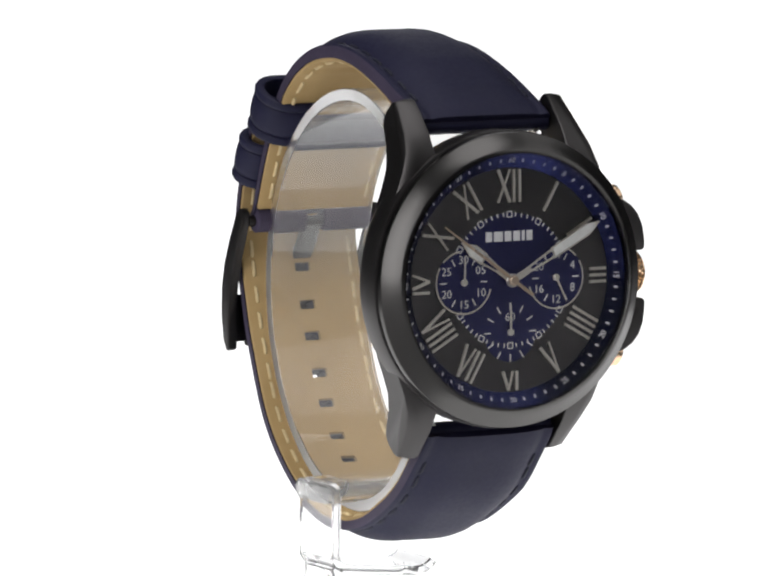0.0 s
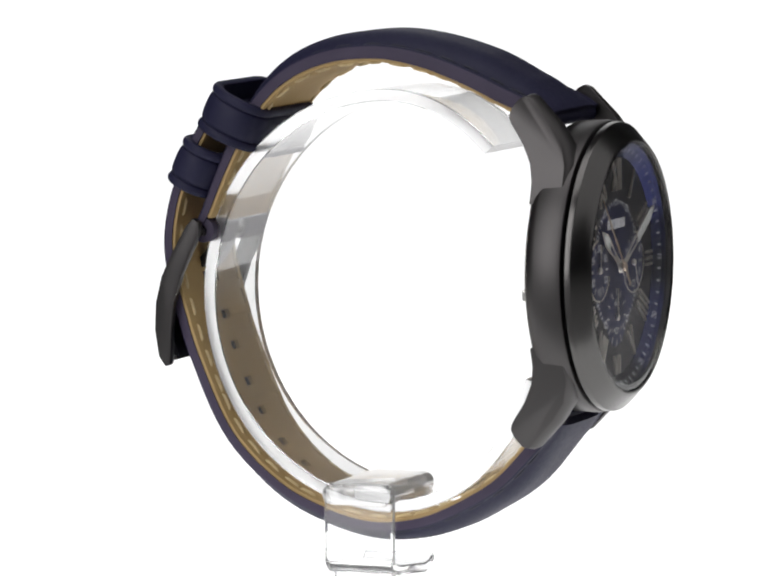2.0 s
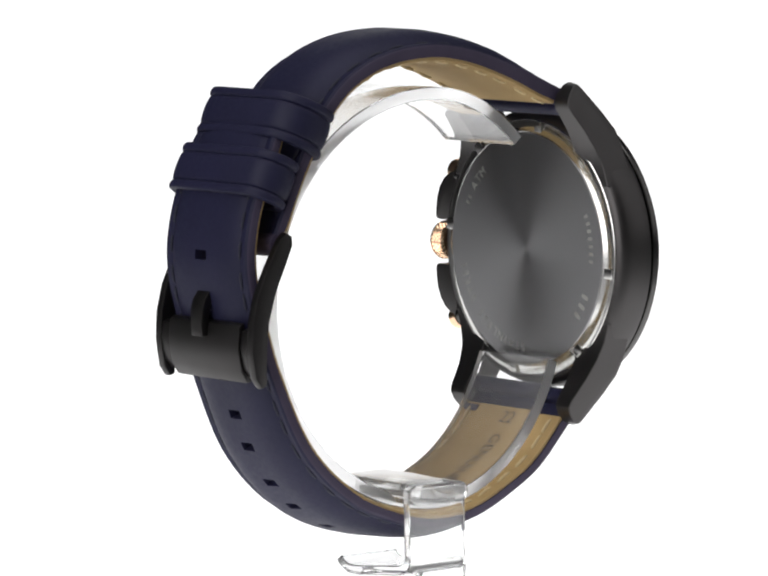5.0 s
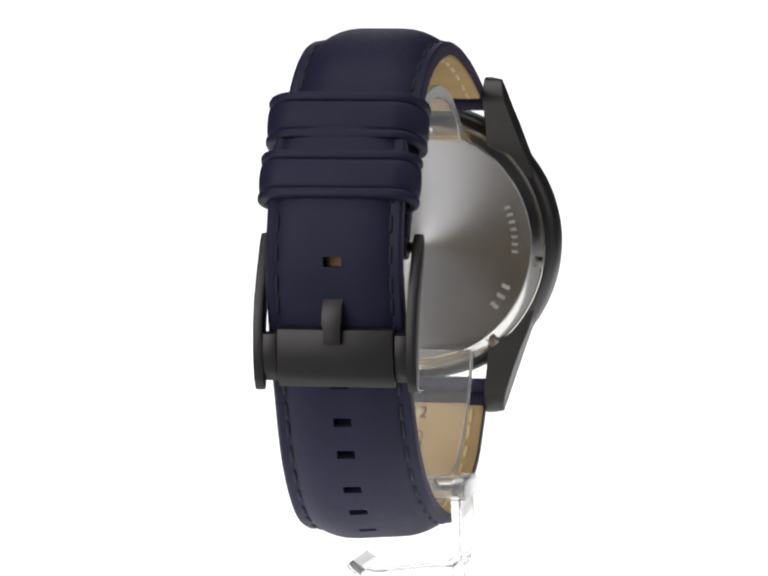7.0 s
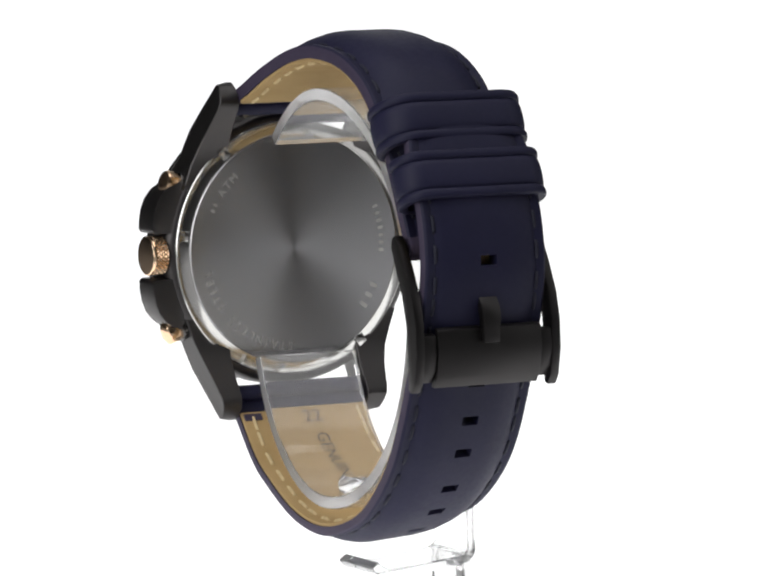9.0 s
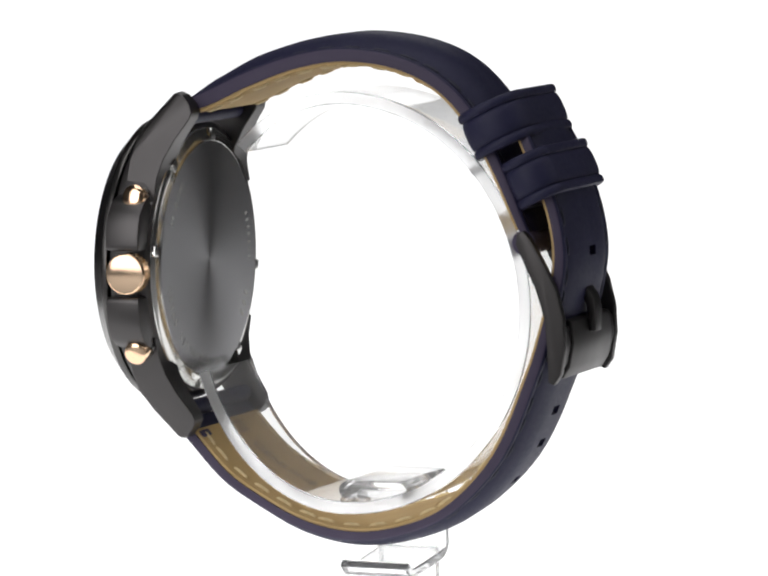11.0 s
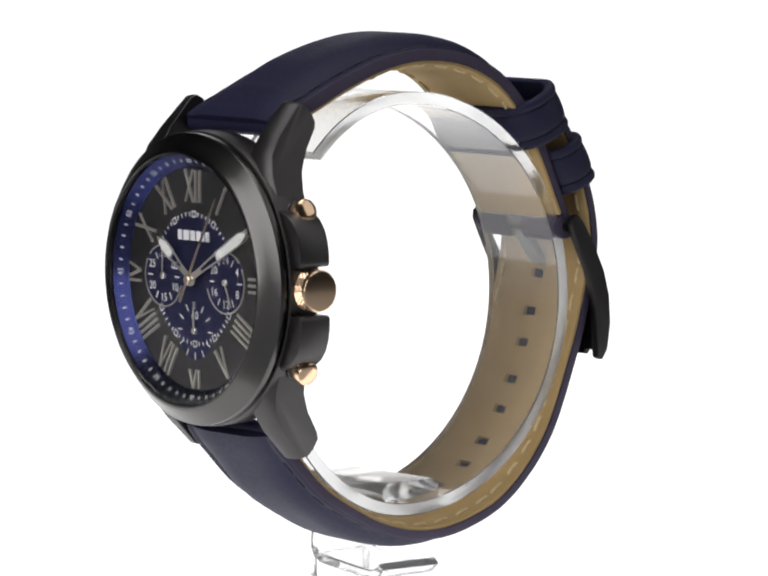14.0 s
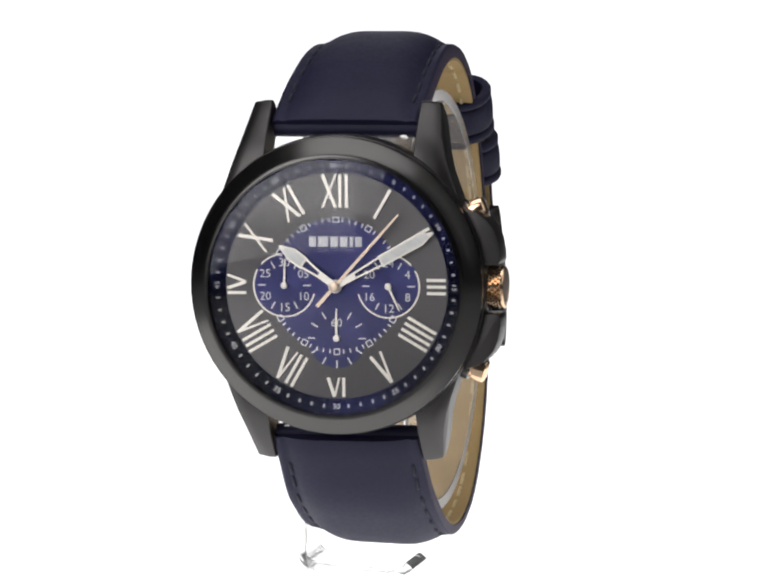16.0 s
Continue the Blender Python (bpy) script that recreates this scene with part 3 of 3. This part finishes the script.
def keeper(cy, cz, half, length, label):
    """A leather loop round both straps, with a raised welt at each rim."""
    along, out = Vector((0, 0.43, -0.903)), Vector((0, 0.903, 0.43))
    mid = Vector((XB, cy, cz))
    hw, r = 10.6, min(3.3, half - 0.1)
    loop = []
    for sx, sy, a0 in ((1, 1, 0), (-1, 1, 90), (-1, -1, 180), (1, -1, 270)):
        for k in range(6):
            a = radians(a0 + 18 * k)
            loop.append((sx * (hw - r) + r * math.cos(a), sy * (half - r) + r * math.sin(a)))
    half_prof = [(0.5, 0.5), (0.497, 0.95), (0.48, 1.25), (0.44, 1.4), (0.39, 1.42), (0.34, 1.34), (0.315, 1.2), (0.3, 0.98), (0.285, 1.14), (0.25, 1.28), (0.16, 1.38), (0.05, 1.42)]
    prof = [(-q, h) for q, h in half_prof] + half_prof[::-1] + [(0.48, 0.0), (-0.48, 0.0)]
    secs = []
    for i, (a, b) in enumerate(loop):
        p, q = Vector(loop[i - 1]), Vector(loop[(i + 1) % len(loop)])
        t = (q - p).normalized()
        nx, ny = t.y, -t.x
        ring = []
        for s, h in prof:
            bulge = 0.55 * (1 - (abs(a) / hw) ** 2) * (1 if b > 0 else 0)
            ring.append(mid + along * (s * length) + Vector((a + nx * h, 0, 0)) + out * (b + ny * h + bulge))
        secs.append(ring)
    return part("keeper_loop", loft(secs, close=True), NAVY, watch, label)


def build_strap():
    upper = strap_piece("short_strap", UPPER, True, [(0, 2.8), (0.08, 4.4), (0.2, 4.9), (0.32, 4.6), (0.5, 4.5), (0.6, 4.6), (0.7, 4.3), (0.85, 3.0), (1, 2.4)], [(0, 2.6), (0.1, 2.9), (0.3, 2.7), (0.7, 2.4), (1, 1.9)],
                [(0, 21.6), (0.12, 22.0), (0.6, 20.4), (1, 20.0)], "padded navy leather strap half with buckle")[0]
    lower, lining, (path, tan, nrm, s, cx) = strap_piece("long_strap", LOWER, False, [(0, 3.0), (0.08, 3.7), (0.2, 4.0), (0.35, 3.8), (0.45, 4.0), (0.6, 3.7), (0.72, 3.1), (1, 2.6)], [(0, 2.4), (0.08, 2.2), (0.2, 2.1), (0.45, 2.1), (0.6, 2.2), (1, 2.0)],
                [(0, 21.6), (0.12, 22.0), (0.6, 20.6), (0.95, 20.0), (1.0, 17.5)], "padded navy leather strap half with punched holes",
                holes=[44.5, 49.9, 55.6, 61.2, 66.9, 72.7, 78.5, 84.3, 90.0])
    # leather wrapped round the spring bars
    for owner, y, z in ((lower, -28.7, -21.2), (upper, -28.4, 23.3)):
        part("end_loop", tube([(CX + x, y, z) for x in (-10.6, -10.3, 0, 10.3, 10.6)], 1.3, 18), NAVY, owner)
    # slot of the quick-release lever, and its steel pins
    i = int(np.argmin(np.abs(s - 5.2)))
    et, en = Vector((0, *tan[i])), Vector((0, *nrm[i]))
    bm = box(-1.5, 1.5, -0.25, 0.25, -0.6, 0.6, 0.12)
    bm.transform(Matrix.Translation((cx[i] + 8.9, path[i, 0], path[i, 1])) @ Matrix((Vector((1, 0, 0)), en, et)).transposed().to_4x4())
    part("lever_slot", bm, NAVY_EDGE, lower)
    for owner, x, y, z in ((lower, CX - 9.0, -28.6, -20.5), (upper, CX + 8.6, -28.3, 22.2)):
        part("release_pin", tube([(x, y - 1.0, z), (x, y + 0.35, z), (x, y + 0.5, z)], 0.5, 12), STEEL, owner, "small steel quick-release pin")
    # size stamp on the lining
    for text, at, size, turn, off in (("22", 6.2, 3.3, 0, -0.7), ("GENUINE", 15.8, 3.0, 90, -1.0)):
        bm = lettering(text, size, 0, 0.03)
        bmesh.ops.subdivide_edges(bm, edges=[e for e in bm.edges if e.calc_length() > 0.5], cuts=2)
        bm.transform(Matrix.Rotation(radians(turn), 4, "Y"))
        for v in bm.verts:
            j = float(np.interp(at - v.co.z, s, np.arange(len(s))))
            i0, f = int(j), j - int(j)
            p, q = path[i0] * (1 - f) + path[i0 + 1] * f, nrm[i0] * (1 - f) + nrm[i0 + 1] * f
            lift = -0.08 + v.co.y
            v.co = (cx[i0] + off - v.co.x, p[0] + q[0] * lift, p[1] + q[1] * lift)
        part("stamp", bm, STAMP, lining, "grey stamped lettering", smooth=False)
    keeper(21.45, 22.75, 3.65, 7.3, "navy leather keeper loop near the strap tip")
    keeper(27.4, 15.2, 2.3, 7.4, "navy leather keeper loop beside the buckle")
    # buckle
    arm = [(26.9, 7.7), (28.1, 6.5), (30.3, 2.7), (32.2, -1.2), (33.2, -5.2), (33.4, -9.4), (32.8, -13.4), (31.7, -15.0), (30.8, -14.6), (30.6, -9.2), (30.2, -5.2), (28.9, -1.0), (27.0, 3.0), (25.8, 5.7), (25.9, 7.1)]
    buckle = None
    for side in (-1, 1):
        x0 = XB - 0.1 + side * 10.6
        buckle = part("buckle", prism(arm, 0, x0, x0 + side * 1.5, 0.3), BUCKLE, watch, "black plated steel pin buckle") if buckle is None else buckle
        if side == 1:
            part("buckle_arm", prism(arm, 0, x0, x0 + side * 1.5, 0.3), BUCKLE, buckle)
    plate = [(33.3, -5.4), (34.3, -5.9), (34.6, -9.0), (34.0, -12.6), (32.9, -14.4), (32.0, -14.2), (32.8, -11.6), (33.2, -9.0)]
    part("buckle_bar", prism([(y - 1.0, z) for y, z in plate], 0, XB - 8.9, XB + 8.4, 0.3), BUCKLE, buckle, "broad curved front bar")
    for x0, x1 in ((XB - 10.9, XB - 8.95), (XB + 8.45, XB + 10.7)):
        part("bar_end", prism([(y - 1.3, -9.9 + (z + 9.9) * 0.82) for y, z in plate], 0, x0, x1, 0.25), BUCKLE, buckle)
    part("buckle_pin", tube([(XB - 10.8, 26.4, 5.6), (XB + 10.6, 26.4, 5.6)], 0.8, 14), BUCKLE, buckle)
    tongue, _ = smooth_path([(26.9, 5.4), (28.6, 2.0), (30.6, -0.3), (32.4, -1.6), (33.5, -3.0), (33.9, -5.0), (33.8, -7.9)], 16)
    secs = []
    for i, (y, z) in enumerate(tongue):
        d = tongue[min(i + 1, 15)] - tongue[max(i - 1, 0)]
        d = d / np.linalg.norm(d)
        o = np.array((-d[1], d[0])) * 0.7
        w = 1.5 if i < 13 else 1.3
        secs.append([(XB + sx * w, y + so * o[0], z + so * o[1]) for sx, so in ((-1, -1), (1, -1), (1, 1), (-1, 1))])
    bm = loft(secs)
    bmesh.ops.recalc_face_normals(bm, faces=bm.faces)
    part("tongue", bevelled(bm, 0.18), BUCKLE, buckle, "flat black buckle tongue")
    # leather turned round the buckle pin, with a slot for the tongue
    for x0, x1 in ((XB - 9.8, XB - 1.6), (XB + 1.6, XB + 9.8)):
        ring = [(26.3 + 1.9 * math.cos(a), 5.7 + 1.9 * math.sin(a)) for a in np.linspace(0, 2 * math.pi, 20, endpoint=False)]
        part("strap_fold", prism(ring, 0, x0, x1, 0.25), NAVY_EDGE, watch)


# ---- the stand ----
def frost(ob, axis):
    """Gives the sawn edges, which face along an axis, a frosted finish."""
    ob.data.materials.append(SAWN)
    for p in ob.data.polygons:
        if abs(p.normal[axis]) > 0.75:
            p.material_index = 1


def build_stand():
    yc, zc, a, b, t = -3.2, -4.3, 30.4, 31.8, 1.95
    start, end = radians(132), radians(-159)
    secs = []
    n = 90
    for k in range(n + 1):
        g = start + (end - start) * k / n
        co, si = math.cos(g), math.sin(g)
        aa = a if co > 0 else 25.6
        nn = Vector((0, co / aa, si / b)).normalized()
        p = Vector((0, yc + aa * co, zc + b * si))
        ring = []
        for x, d in ((-8.3, -0.15), (-8.15, 0), (8.3, 0), (8.45, -0.15), (8.45, -t + 0.15), (8.3, -t), (-8.15, -t), (-8.3, -t + 0.15)):
            q = p + nn * d
            ring.append((x + 0.034 * (q.y + 26), q.y, q.z))   # the cuff stands a little turned on its foot
        secs.append(ring)
    cuff = part("cuff", loft(secs), ACRYLIC, stand, "clear acrylic C-shaped cuff")
    cuff.visible_shadow = False
    frost(cuff, 0)
    # one bent strip: tab under the cuff, upright, foot
    path, _ = smooth_path([(-11.5, -32.2), (-11.5, -34.4), (-11.6, -37.0), (-11.6, -41.0), (-11.6, -43.2), (-10.0, -44.4), (-6.0, -44.9), (-1.0, -45.4), (2.4, -45.6), (4.2, -44.9), (4.9, -44.2)], 70)
    secs = []
    for i, (x, z) in enumerate(path):
        d = path[min(i + 1, 69)] - path[max(i - 1, 0)]
        d = d / np.linalg.norm(d)
        o = np.array((-d[1], d[0])) * 0.75
        secs.append([(x + s * o[0], y, z + s * o[1]) for y, s in ((-5.5, -0.7), (-5.3, -1), (5.2, -1), (5.4, -0.7), (5.4, 0.7), (5.2, 1), (-5.3, 1), (-5.5, 0.7))])
    stadium = [(3.85 * sx + 1.7 * math.cos(g), -33.0 + 1.6 * math.sin(g)) for sx, g0 in ((1, -90), (-1, 90)) for g in np.radians(np.linspace(g0, g0 + 180, 9))]
    tab = part("cross_tab", prism(stadium, 0, -12.9, 5.5, 0.3), ACRYLIC, stand, "thick rounded clear cross tab")
    tab.visible_shadow = False
    strip = part("bent_strip", loft(secs), ACRYLIC, stand, "clear bent acrylic upright and foot")
    strip.visible_shadow = False
    post = part("foot_block", prism([(-12.4, -5.6), (-10.6, -5.6), (-10.6, 3.9), (-12.4, 3.9)], 2, -48.75, -44.2, 0.3), ACRYLIC, stand)
    post.visible_shadow = False
    foot = part("base_plate", prism([(-14, -8), (8, -8), (8, 7), (-14, 7)], 2, -50.15, -48.7, 0.4), ACRYLIC, stand, "clear acrylic base plate")
    foot.visible_shadow = False


build_case()
seconds_hand = build_dial()
build_strap()
build_stand()


def motions():
    """The turntable carries watch and stand round; the seconds hand ticks."""
    for thing in (watch, stand):
        walk(thing, [(t, pose(x * M, 0, Z_DIAL + z * M, 0, 0, TURN_START + TURN_RATE * t)) for t, x, z in PLAY])
    rows, now = [], 51
    tick = lambda n: pose(CX * M, -37.75 * M, CZ * M, 0, 6 * n, 0)
    rows.append((0.0, tick(now)))
    for k in range(16):
        t = 0.33 + k
        rows += [(t - 0.06, tick(now)), (t + 0.07, tick(now + 1))]
        now += 1
    rows.append((16.0, tick(now)))
    walk(seconds_hand, rows)


motions()
